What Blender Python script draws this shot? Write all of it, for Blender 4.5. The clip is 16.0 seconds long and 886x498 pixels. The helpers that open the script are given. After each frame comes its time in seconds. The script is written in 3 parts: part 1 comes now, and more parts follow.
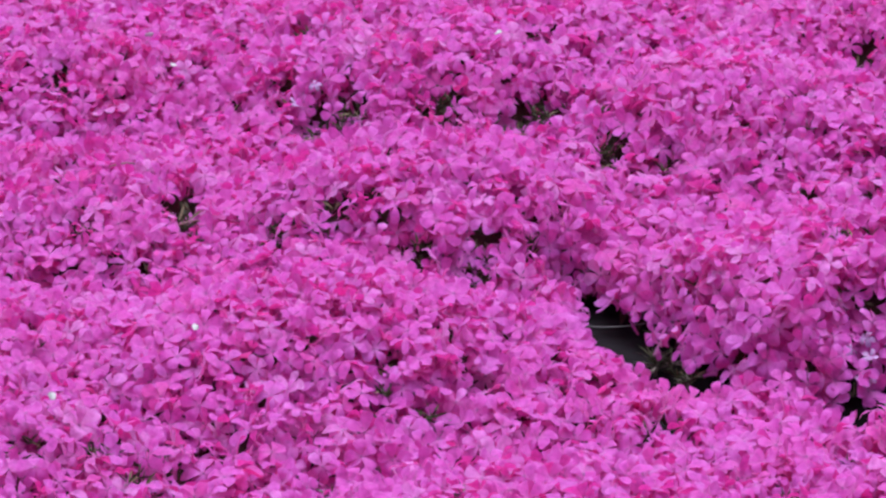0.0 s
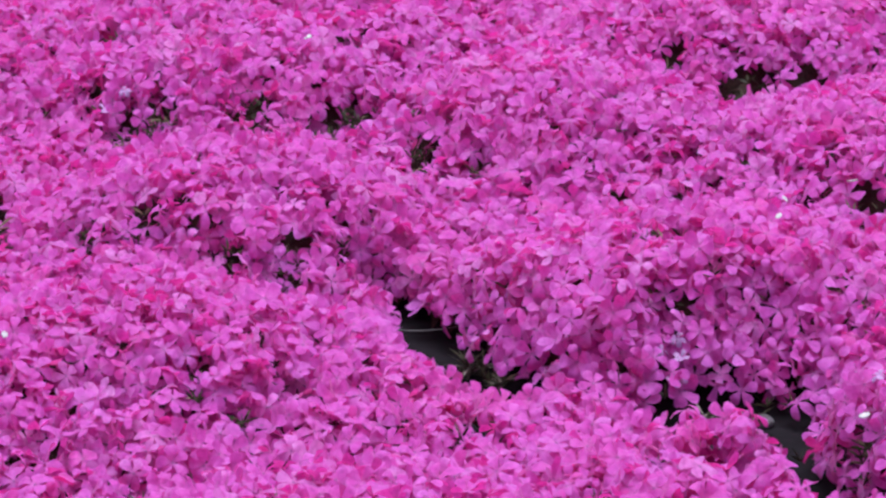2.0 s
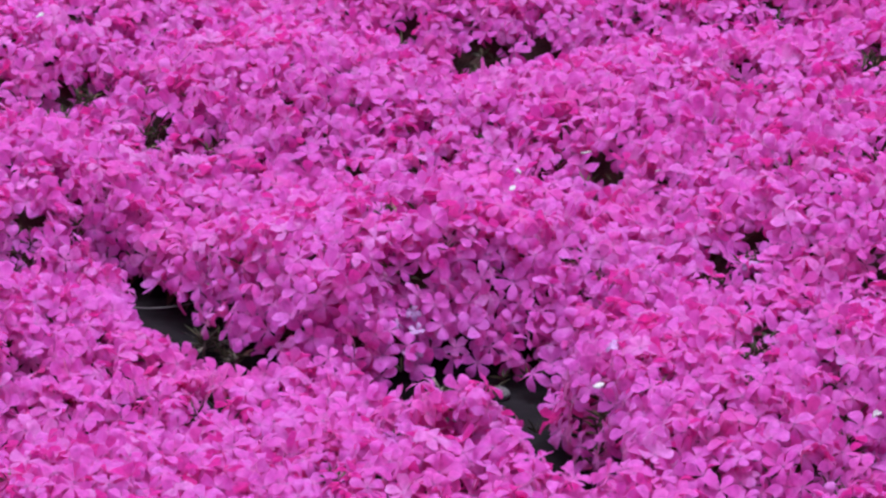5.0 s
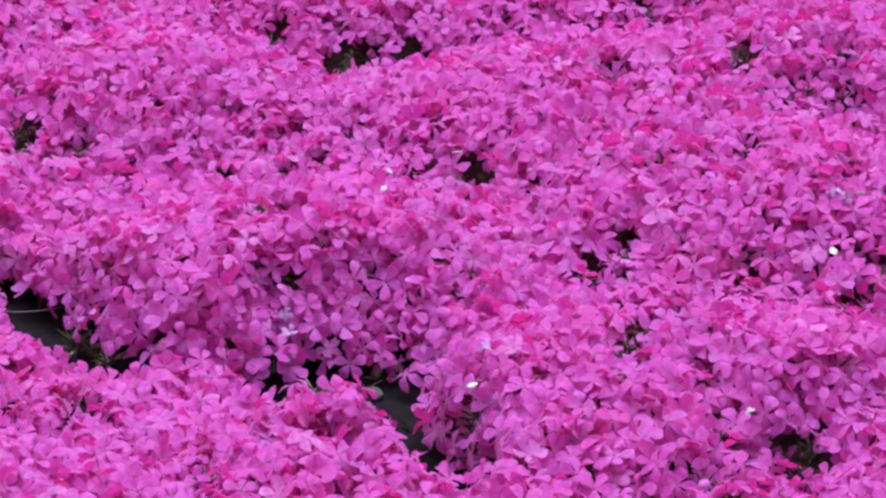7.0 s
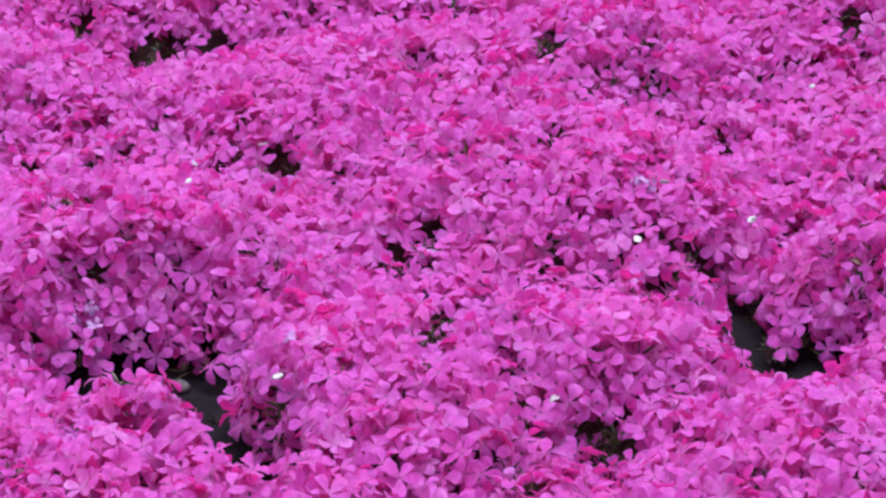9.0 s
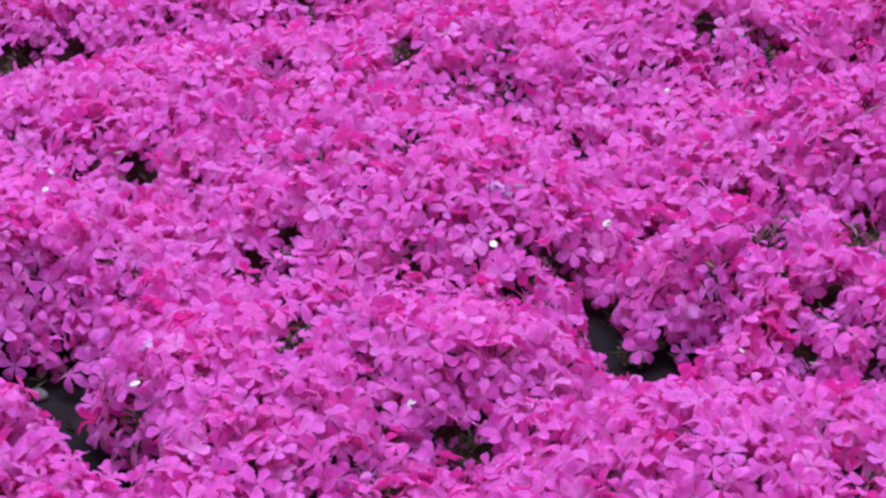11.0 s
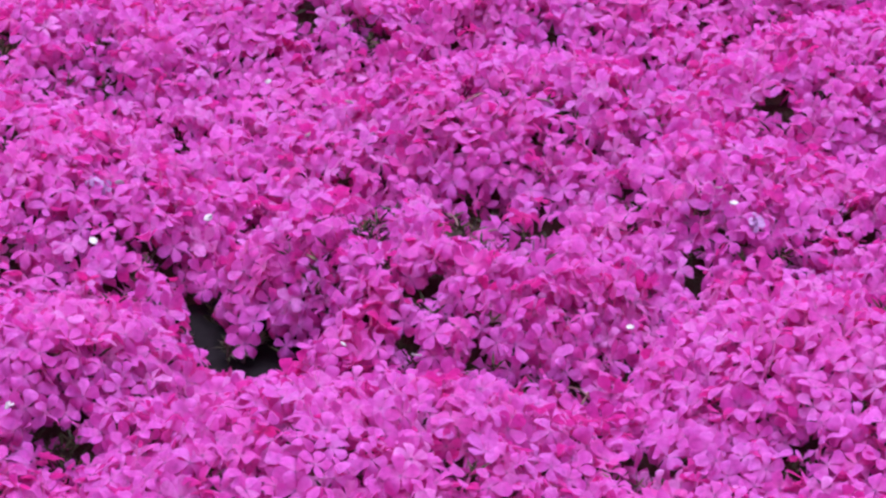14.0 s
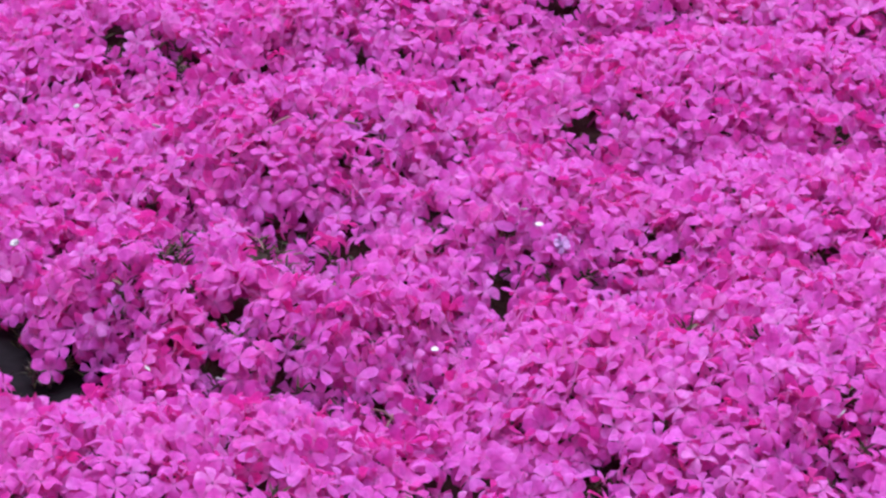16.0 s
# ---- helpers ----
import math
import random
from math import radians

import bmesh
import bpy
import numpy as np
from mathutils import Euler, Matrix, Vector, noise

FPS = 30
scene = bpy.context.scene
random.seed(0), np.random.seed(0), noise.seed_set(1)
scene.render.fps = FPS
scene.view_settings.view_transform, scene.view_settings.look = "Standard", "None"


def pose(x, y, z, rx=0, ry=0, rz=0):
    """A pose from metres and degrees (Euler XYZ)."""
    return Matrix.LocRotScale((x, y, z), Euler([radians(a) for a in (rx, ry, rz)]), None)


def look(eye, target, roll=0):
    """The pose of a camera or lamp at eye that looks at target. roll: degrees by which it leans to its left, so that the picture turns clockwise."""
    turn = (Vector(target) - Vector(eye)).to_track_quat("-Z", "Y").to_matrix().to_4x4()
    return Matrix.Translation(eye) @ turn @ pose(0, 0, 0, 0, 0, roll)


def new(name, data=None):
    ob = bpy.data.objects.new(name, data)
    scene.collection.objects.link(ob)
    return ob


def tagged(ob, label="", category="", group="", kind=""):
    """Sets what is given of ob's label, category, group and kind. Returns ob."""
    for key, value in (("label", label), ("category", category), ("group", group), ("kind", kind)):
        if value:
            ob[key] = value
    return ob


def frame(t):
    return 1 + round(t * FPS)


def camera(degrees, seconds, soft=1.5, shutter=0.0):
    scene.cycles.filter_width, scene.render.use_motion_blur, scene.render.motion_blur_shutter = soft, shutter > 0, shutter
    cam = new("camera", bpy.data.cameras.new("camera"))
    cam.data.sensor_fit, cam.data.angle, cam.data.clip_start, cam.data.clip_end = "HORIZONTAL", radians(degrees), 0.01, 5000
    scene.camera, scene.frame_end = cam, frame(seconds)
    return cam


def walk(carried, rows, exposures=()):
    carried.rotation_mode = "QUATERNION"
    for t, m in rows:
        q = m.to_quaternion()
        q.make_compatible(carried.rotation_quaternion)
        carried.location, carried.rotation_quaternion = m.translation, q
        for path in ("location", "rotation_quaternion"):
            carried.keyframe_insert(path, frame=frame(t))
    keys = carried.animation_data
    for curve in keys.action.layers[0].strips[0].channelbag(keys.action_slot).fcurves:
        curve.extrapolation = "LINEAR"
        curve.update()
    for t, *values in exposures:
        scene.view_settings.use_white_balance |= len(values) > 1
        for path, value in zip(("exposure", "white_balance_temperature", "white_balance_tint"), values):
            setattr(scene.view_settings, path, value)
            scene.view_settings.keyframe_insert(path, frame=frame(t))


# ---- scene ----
cam = camera(12.0, 16.0, soft=2.6)
# seconds, eye x, y, z, yaw, pitch, roll: a slow pan to the right, low over the bed from its edge
ROWS = [
    (0.0, 0.0671, 0.0688, 0.9180, 0.259, -20.317, -2.775),
    (0.5, 0.0694, 0.0693, 0.9154, -0.472, -20.387, -2.672),
    (1.0, 0.0693, 0.0694, 0.9143, -0.871, -20.338, -2.706),
    (1.5, 0.0718, 0.0694, 0.9145, -1.652, -20.257, -2.493),
    (2.0, 0.0722, 0.0709, 0.9141, -2.356, -20.311, -2.409),
    (2.5, 0.0758, 0.0733, 0.9112, -3.239, -20.407, -2.320),
    (3.0, 0.0785, 0.0723, 0.9100, -3.622, -20.422, -2.381),
    (3.5, 0.0794, 0.0727, 0.9087, -4.090, -20.493, -2.221),
    (4.0, 0.0798, 0.0720, 0.9093, -4.801, -20.487, -2.137),
    (4.5, 0.0809, 0.0724, 0.9088, -5.430, -20.616, -2.025),
    (7.0, 0.0812, 0.0769, 0.9073, -7.841, -20.743, -1.756),
    (7.5, 0.0849, 0.0759, 0.9062, -8.373, -20.751, -1.745),
    (8.0, 0.0871, 0.0742, 0.9067, -9.065, -20.800, -1.571),
    (8.5, 0.0900, 0.0723, 0.9067, -9.655, -20.780, -1.507),
    (9.0, 0.0905, 0.0723, 0.9057, -10.411, -20.878, -1.415),
    (11.5, 0.0991, 0.0576, 0.9111, -13.042, -20.815, -1.094),
    (12.0, 0.1061, 0.0550, 0.9143, -14.035, -20.851, -0.920),
    (12.5, 0.1067, 0.0589, 0.9153, -15.100, -20.875, -0.809),
    (13.0, 0.1136, 0.0635, 0.9132, -15.950, -21.037, -0.558),
    (13.5, 0.1115, 0.0694, 0.9118, -16.647, -21.059, -0.481),
    (14.0, 0.1167, 0.0729, 0.9107, -17.667, -21.179, -0.464),
    (14.5, 0.1231, 0.0729, 0.9098, -18.039, -21.131, -0.335),
    (15.0, 0.1284, 0.0714, 0.9116, -18.711, -21.009, -0.301),
    (15.5, 0.1323, 0.0699, 0.9117, -19.168, -21.011, -0.205),
    (16.0, 0.1365, 0.0630, 0.9133, -19.932, -20.914, -0.084),
]
walk(cam, [(t, pose(x, y, z, 90 + pitch, 0, yaw) @ pose(0, 0, 0, 0, 0, roll)) for t, x, y, z, yaw, pitch, roll in ROWS],
     exposures=[(0.0, 0.50, 5800, 4.0), (4.0, 0.51, 5820, 12.0), (8.0, 0.53, 5820, 15.0), (11.5, 0.55, 5820, 24.0), (14.0, 0.57, 5820, 25.0), (16.0, 0.58, 5820, 21.0)])

# ---- light: an overcast sky ----
SUN_UP, SUN_ROUND = radians(83), radians(15)
world = bpy.data.worlds.new("sky")
scene.world = world
world.use_nodes = True
wn, wl = world.node_tree.nodes, world.node_tree.links
sky = wn.new("ShaderNodeTexSky")
sky.sky_type, sky.sun_disc = "NISHITA", False
sky.sun_elevation, sky.sun_rotation = SUN_UP, SUN_ROUND
sky.dust_density = 4.0
grey = wn.new("ShaderNodeHueSaturation")
grey.inputs["Saturation"].default_value = 0.15
wl.new(sky.outputs["Color"], grey.inputs["Color"])
wl.new(grey.outputs["Color"], wn["Background"].inputs["Color"])
wn["Background"].inputs["Strength"].default_value = 0.12

sun = new("sun", bpy.data.lights.new("sun", "SUN"))
sun.data.energy, sun.data.angle, sun.data.color = 2.0, radians(42), (1.0, 0.97, 0.93)
sun.matrix_world = look((math.sin(SUN_ROUND) * math.cos(SUN_UP), math.cos(SUN_ROUND) * math.cos(SUN_UP), math.sin(SUN_UP)), (0, 0, 0))


# ---- materials ----
def material(name, rough=0.5):
    m = bpy.data.materials.new(name)
    m.use_nodes = True
    n, l = m.node_tree.nodes, m.node_tree.links
    b = n["Principled BSDF"]
    b.inputs["Roughness"].default_value = rough
    return m, n, l, b


def ramp(n, stops):
    r = n.new("ShaderNodeValToRGB")
    while len(r.color_ramp.elements) < len(stops):
        r.color_ramp.elements.new(0.5)
    for e, (p, c) in zip(r.color_ramp.elements, stops):
        e.position, e.color = p, (*c, 1)
    return r


def mixed(n, l, kind, fac, a, b):
    m = n.new("ShaderNodeMix")
    m.data_type, m.blend_type = "RGBA", kind
    for key, v in ((0, fac), (6, a), (7, b)):
        if isinstance(v, (int, float)):
            m.inputs[key].default_value = v
        elif isinstance(v, tuple):
            m.inputs[key].default_value = (*v, 1)
        else:
            l.new(v, m.inputs[key])
    return m.outputs[2]


def petal_material(name, joined):
    """Papery pink petals: each flower its own tint, redder where they are young, veins along the petal, a small violet eye."""
    m, n, l, b = material(name, 0.55)
    if joined:
        pick = n.new("ShaderNodeNewGeometry").outputs["Random Per Island"]
    else:
        pick = n.new("ShaderNodeObjectInfo").outputs["Random"]
    tint = ramp(n, [(0.0, (0.74, 0.080, 0.56)), (0.12, (0.72, 0.100, 0.66)), (0.5, (0.72, 0.115, 0.695)), (0.88, (0.72, 0.150, 0.74)), (1.0, (0.77, 0.25, 0.80))])
    l.new(pick, tint.inputs[0])
    spread = n.new("ShaderNodeTexNoise")
    spread.inputs["Scale"].default_value, spread.inputs["Detail"].default_value = 17, 2
    l.new(n.new("ShaderNodeNewGeometry").outputs["Position"], spread.inputs["Vector"])
    patch = ramp(n, [(0.50, (0, 0, 0)), (0.74, (0.45, 0.45, 0.45))])
    l.new(spread.outputs["Fac"], patch.inputs[0])
    young = n.new("ShaderNodeRGBToBW")
    l.new(patch.outputs[0], young.inputs[0])
    tint = mixed(n, l, "MIX", young.outputs[0], tint.outputs[0], (0.74, 0.082, 0.55))
    rad = n.new("ShaderNodeAttribute")
    rad.attribute_name = "out"
    eye = ramp(n, [(0.0, (0.9, 0.9, 0.9)), (0.05, (0.4, 0.4, 0.4)), (0.14, (0.26, 0.26, 0.26)), (0.5, (0, 0, 0))])
    l.new(rad.outputs["Fac"], eye.inputs[0])
    pale = n.new("ShaderNodeRGBToBW")
    l.new(eye.outputs[0], pale.inputs[0])
    col = mixed(n, l, "MIX", pale.outputs[0], tint, (0.66, 0.25, 0.58))
    dot = ramp(n, [(0.0, (0.50, 0.36, 0.60)), (0.05, (0.72, 0.64, 0.78)), (0.10, (1, 1, 1)), (0.78, (1, 1, 1)), (1.0, (1.04, 1.35, 1.10))])
    l.new(rad.outputs["Fac"], dot.inputs[0])
    col = mixed(n, l, "MULTIPLY", 1.0, col, dot.outputs[0])
    tex = n.new("ShaderNodeTexNoise")
    tex.inputs["Scale"].default_value = 300
    tex.inputs["Detail"].default_value = 3
    coord = n.new("ShaderNodeTexCoord")
    l.new(coord.outputs["Object"], tex.inputs["Vector"])
    blot = ramp(n, [(0.32, (0.80, 0.66, 0.76)), (0.5, (0.98, 0.94, 0.97)), (0.68, (1.04, 1.25, 1.08))])
    l.new(tex.outputs["Fac"], blot.inputs[0])
    col = mixed(n, l, "MULTIPLY", 1.0, col, blot.outputs[0])
    l.new(col, b.inputs["Base Color"])
    b.inputs["Specular IOR Level"].default_value = 0.35
    crinkle = n.new("ShaderNodeBump")
    crinkle.inputs["Strength"].default_value, crinkle.inputs["Distance"].default_value = 0.35, 0.0012
    l.new(tex.outputs["Fac"], crinkle.inputs["Height"])
    l.new(crinkle.outputs[0], b.inputs["Normal"])
    b.inputs["Sheen Weight"].default_value = 0.25
    b.inputs["Sheen Roughness"].default_value = 0.4
    thin = n.new("ShaderNodeBsdfTranslucent")
    l.new(mixed(n, l, "MULTIPLY", 1.0, col, (1.07, 0.285, 0.47)), thin.inputs["Color"])
    mix = n.new("ShaderNodeMixShader")
    mix.inputs[0].default_value = 0.48
    l.new(b.outputs[0], mix.inputs[1])
    l.new(thin.outputs[0], mix.inputs[2])
    l.new(mix.outputs[0], n["Material Output"].inputs["Surface"])
    return m


def mottled(name, stops, scale, rough, bump=0.4, distance=0.002, spec=0.3, island=0.0):
    m, n, l, b = material(name, rough)
    coord = n.new("ShaderNodeTexCoord")
    big, fine = n.new("ShaderNodeTexNoise"), n.new("ShaderNodeTexNoise")
    big.inputs["Scale"].default_value, fine.inputs["Scale"].default_value = scale, scale * 7
    big.inputs["Detail"].default_value = fine.inputs["Detail"].default_value = 5
    for t in (big, fine):
        l.new(coord.outputs["Object"], t.inputs["Vector"])
    r = ramp(n, stops)
    source = big.outputs["Fac"]
    if island:
        source = n.new("ShaderNodeNewGeometry").outputs["Random Per Island"]
    l.new(source, r.inputs[0])
    spots = ramp(n, [(0.3, (0.6, 0.6, 0.6)), (0.7, (1, 1, 1))])
    l.new(fine.outputs["Fac"], spots.inputs[0])
    l.new(mixed(n, l, "MULTIPLY", 1.0, r.outputs[0], spots.outputs[0]), b.inputs["Base Color"])
    b.inputs["Specular IOR Level"].default_value = spec
    bm = n.new("ShaderNodeBump")
    bm.inputs["Strength"].default_value, bm.inputs["Distance"].default_value = bump, distance
    l.new(fine.outputs["Fac"], bm.inputs["Height"])
    l.new(bm.outputs[0], b.inputs["Normal"])
    return m


PETAL = petal_material("phlox_petal", False)
PETAL_MASS = petal_material("phlox_petal_mass", True)
NEEDLE = mottled("phlox_needle", [(0.0, (0.030, 0.026, 0.012)), (0.4, (0.042, 0.040, 0.018)), (0.8, (0.085, 0.078, 0.040)), (1.0, (0.30, 0.21, 0.15))], 60, 0.5, 0.1, island=1.0)
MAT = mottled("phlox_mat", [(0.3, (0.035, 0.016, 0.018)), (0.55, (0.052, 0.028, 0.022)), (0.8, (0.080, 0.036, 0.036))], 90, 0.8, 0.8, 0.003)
FILM = mottled("mulch_film", [(0.3, (0.012, 0.010, 0.013)), (0.7, (0.022, 0.018, 0.023))], 12, 0.9, 0.5, 0.002, 0.03)
PALE = mottled("pale_petal", [(0.3, (0.62, 0.57, 0.63)), (0.7, (0.80, 0.75, 0.80))], 200, 0.45, 0.1)
FADED = mottled("faded_petal", [(0.3, (0.46, 0.20, 0.54)), (0.7, (0.58, 0.32, 0.66))], 200, 0.5, 0.1)
STEM = mottled("bud_stem", [(0.3, (0.26, 0.11, 0.15)), (0.7, (0.36, 0.20, 0.20))], 160, 0.5, 0.1)
STRAW = mottled("dry_stalk", [(0.3, (0.30, 0.25, 0.22)), (0.7, (0.42, 0.36, 0.33))], 150, 0.6, 0.2)
STALK = mottled("grey_stalk", [(0.3, (0.16, 0.14, 0.16)), (0.7, (0.26, 0.24, 0.26))], 150, 0.6, 0.2)
STONE = mottled("pebble_grey", [(0.3, (0.11, 0.10, 0.12)), (0.7, (0.20, 0.19, 0.21))], 120, 0.7, 0.4)


# ---- helpers of the bed ----
def mesh(name, verts, faces, mat, smooth=True, out=None):
    me = bpy.data.meshes.new(name)
    me.from_pydata(verts, [], faces)
    me.materials.append(mat)
    if smooth:
        me.polygons.foreach_set("use_smooth", [True] * len(me.polygons))
    if out is not None:
        me.attributes.new("out", "FLOAT", "POINT").data.foreach_set("value", out)
    return me


def part(name, me, parent, label="", m=None, kind=""):
    ob = new(name, me)
    ob.parent = parent
    if m is not None:
        ob.matrix_basis = m
    return tagged(ob, label, kind=kind)


# ---- the ground ----
def ground():
    """Black mulch film over the bed, with low wrinkles near the plants, reaching far out."""
    xs = [-400, -60, -8] + [-1.2 + 0.06 * i for i in range(56)] + [9, 60, 400]
    ys = [-400, -60, -6] + [1.0 + 0.06 * i for i in range(54)] + [11, 60, 400]
    verts = [(x, y, -0.004 + (0.004 * noise.noise((x * 9, y * 9, 3)) if abs(x) < 3 and 0.9 < y < 4.2 else 0)) for y in ys for x in xs]
    w = len(xs)
    faces = [(j * w + i, j * w + i + 1, (j + 1) * w + i + 1, (j + 1) * w + i) for j in range(len(ys) - 1) for i in range(w - 1)]
    return tagged(new("ground", mesh("ground", verts, faces, FILM)), "dark grey mulch film laid over the flower bed", "ground", kind="structure")


ground()

# ---- the clumps: x, y, half width, half depth, turn in degrees, height ----
CLUMPS = [
    (-0.011, 2.268, 0.183, 0.142, -13, 0.056),
    (0.110, 1.985, 0.182, 0.148, -17, 0.050),
    (0.306, 2.321, 0.163, 0.154, -10, 0.060),
    (0.040, 2.505, 0.132, 0.143, -23, 0.058),
    (-0.193, 2.528, 0.143, 0.151, 0, 0.052),
    (0.431, 2.082, 0.101, 0.155, 10, 0.058),
    (0.539, 2.091, 0.085, 0.121, 21, 0.058),
    (0.659, 1.929, 0.156, 0.143, 0, 0.056),
    (0.770, 2.164, 0.131, 0.139, -8, 0.060),
    (0.973, 1.943, 0.180, 0.157, -5, 0.058),
    (0.905, 2.385, 0.149, 0.119, -8, 0.060),
    (0.576, 2.370, 0.144, 0.151, 0, 0.058),
]
FAR_CLUMPS = [
    (1.159, 2.385, 0.154, 0.133, 5, 0.060),
    (1.129, 2.153, 0.146, 0.126, -8, 0.056),
    (0.981, 2.221, 0.093, 0.115, 0, 0.054),
    (0.043, 2.764, 0.146, 0.137, 5, 0.056),
    (0.247, 2.648, 0.123, 0.140, 8, 0.058),
    (0.417, 2.565, 0.132, 0.117, -5, 0.048),
    (0.388, 2.821, 0.156, 0.123, 0, 0.054),
    (0.674, 2.610, 0.122, 0.118, 5, 0.058),
    (0.828, 2.626, 0.112, 0.125, 0, 0.056),
    (1.000, 2.605, 0.122, 0.125, 0, 0.058),
    (1.175, 2.615, 0.122, 0.126, 0, 0.056),
    (-0.187, 2.795, 0.136, 0.145, 0, 0.054),
    (-0.187, 2.109, 0.126, 0.137, 10, 0.054),
    (0.586, 2.820, 0.125, 0.123, 0, 0.056),
    (1.342, 2.500, 0.121, 0.150, 0, 0.056),
    (1.222, 1.954, 0.114, 0.145, 0, 0.054),
]
# the planting goes on past what is seen, as a loose grid of mounds wherever none of those above stands
MORE_CLUMPS = [
    (x, y, 0.175, 0.20, 25 * math.sin(5 * x + 8 * y), 0.052 + 0.004 * math.sin(17 * x))
    for x, y in ((-1.05 + 0.27 * i + 0.04 * math.sin(7 * i + 11 * j), 1.35 + 0.31 * j + 0.05 * math.cos(13 * i + 5 * j)) for i in range(12) for j in range(9))
    if min(math.hypot((x - a) / c, (y - b) / d) for a, b, c, d, _, _ in CLUMPS + FAR_CLUMPS) > 0.86
]
ALL = CLUMPS + FAR_CLUMPS + MORE_CLUMPS
SEEN = len(CLUMPS) + len(FAR_CLUMPS)

# gaps where the film shows: lines on the ground with their half width
GAPS = [
    ([(0.129, 2.454), (0.146, 2.422), (0.157, 2.378)], 0.010),
    ([(0.157, 2.378), (0.171, 2.331), (0.194, 2.290)], 0.019),
    ([(0.203, 2.280), (0.234, 2.261), (0.292, 2.238)], 0.007),
    ([(0.297, 2.237), (0.316, 2.237), (0.336, 2.237)], 0.026),
    ([(0.290, 2.204), (0.316, 2.196)], 0.019),
    ([(0.338, 2.199), (0.343, 2.166)], 0.009),
    ([(0.343, 2.164), (0.348, 2.132), (0.353, 2.100), (0.357, 2.077)], 0.013),
    ([(0.339, 2.107), (0.344, 2.076), (0.349, 2.046)], 0.014),
    ([(0.286, 2.093), (0.304, 2.084), (0.325, 2.084)], 0.009),
    ([(0.658, 2.278), (0.656, 2.237), (0.657, 2.197)], 0.011),
    ([(0.657, 2.188), (0.665, 2.177), (0.679, 2.182)], 0.022),
]

# furrows where two mounds meet
FURROWS = [
    [(-0.054, 2.462), (0.008, 2.434), (0.061, 2.389), (0.113, 2.340)],
    [(-0.041, 2.217), (0.015, 2.190), (0.052, 2.169), (0.074, 2.203)],
    [(0.329, 2.148), (0.347, 2.211), (0.365, 2.251), (0.394, 2.276)],
    [(0.521, 1.998), (0.547, 2.022), (0.585, 2.051), (0.616, 2.067)],
    [(0.375, 2.250), (0.357, 2.219), (0.343, 2.163)],
    [(0.654, 2.070), (0.687, 2.042), (0.755, 2.018), (0.807, 1.987)],
    [(0.664, 2.240), (0.706, 2.295), (0.745, 2.312), (0.796, 2.306), (0.840, 2.290)],
    [(0.816, 2.011), (0.852, 2.040), (0.886, 2.097), (0.937, 2.162)],
]

# small bare spots where the dark needles show between the flowers: x, y in metres, half width and half depth in millimetres
BARE_A = [
    (-0.195, 2.733, 5, 17), (-0.174, 2.270, 6, 10), (-0.174, 2.539, 10, 15), (-0.168, 2.093, 8, 9), (-0.162, 2.460, 7, 10), (-0.128, 2.105, 5, 6),
    (-0.105, 2.094, 8, 10), (-0.101, 2.499, 9, 33), (-0.085, 2.103, 5, 7), (-0.049, 2.476, 6, 13), (-0.036, 2.489, 6, 12), (-0.033, 2.842, 10, 15),
    (-0.027, 2.683, 11, 16), (-0.012, 2.464, 9, 16), (-0.010, 2.100, 6, 8), (-0.004, 2.684, 8, 18), (0.017, 2.096, 7, 10), (0.024, 2.209, 5, 18),
    (0.026, 2.524, 6, 15), (0.043, 2.415, 5, 11), (0.045, 2.180, 7, 11), (0.062, 2.663, 8, 11), (0.062, 2.045, 4, 8), (0.064, 2.681, 10, 14),
]
BARE_B = [
    (0.071, 2.404, 8, 8), (0.082, 2.418, 7, 11), (0.104, 2.669, 13, 16), (0.125, 2.779, 6, 15), (0.127, 2.692, 8, 11), (0.161, 2.656, 5, 9),
    (0.164, 2.589, 7, 21), (0.174, 2.153, 7, 7), (0.198, 2.558, 10, 12), (0.227, 2.025, 5, 8), (0.262, 2.065, 5, 6), (0.288, 1.958, 7, 6),
    (0.292, 2.336, 11, 9), (0.295, 2.332, 12, 11), (0.338, 2.744, 6, 8), (0.338, 2.746, 6, 9), (0.338, 2.743, 6, 12), (0.365, 2.533, 3, 8),
    (0.371, 2.092, 7, 7), (0.386, 2.705, 18, 26), (0.426, 2.707, 13, 14), (0.428, 2.445, 10, 20), (0.456, 2.088, 5, 20), (0.459, 2.109, 8, 19),
]
BARE_C = [
    (0.473, 2.298, 7, 8), (0.474, 1.972, 8, 9), (0.474, 1.972, 8, 9), (0.489, 2.025, 5, 14), (0.489, 2.024, 4, 10), (0.494, 2.302, 6, 14),
    (0.494, 2.110, 10, 6), (0.495, 2.298, 7, 11), (0.495, 2.077, 3, 7), (0.527, 2.382, 8, 11), (0.529, 2.381, 7, 13), (0.531, 2.020, 9, 9),
    (0.535, 2.019, 11, 14), (0.535, 2.550, 11, 24), (0.562, 2.388, 5, 7), (0.585, 2.383, 8, 12), (0.590, 2.734, 5, 11), (0.613, 2.215, 11, 8),
    (0.613, 2.223, 11, 10), (0.621, 2.575, 5, 10), (0.625, 2.582, 9, 11), (0.627, 1.933, 5, 10), (0.633, 2.259, 8, 8), (0.641, 2.527, 4, 10),
]
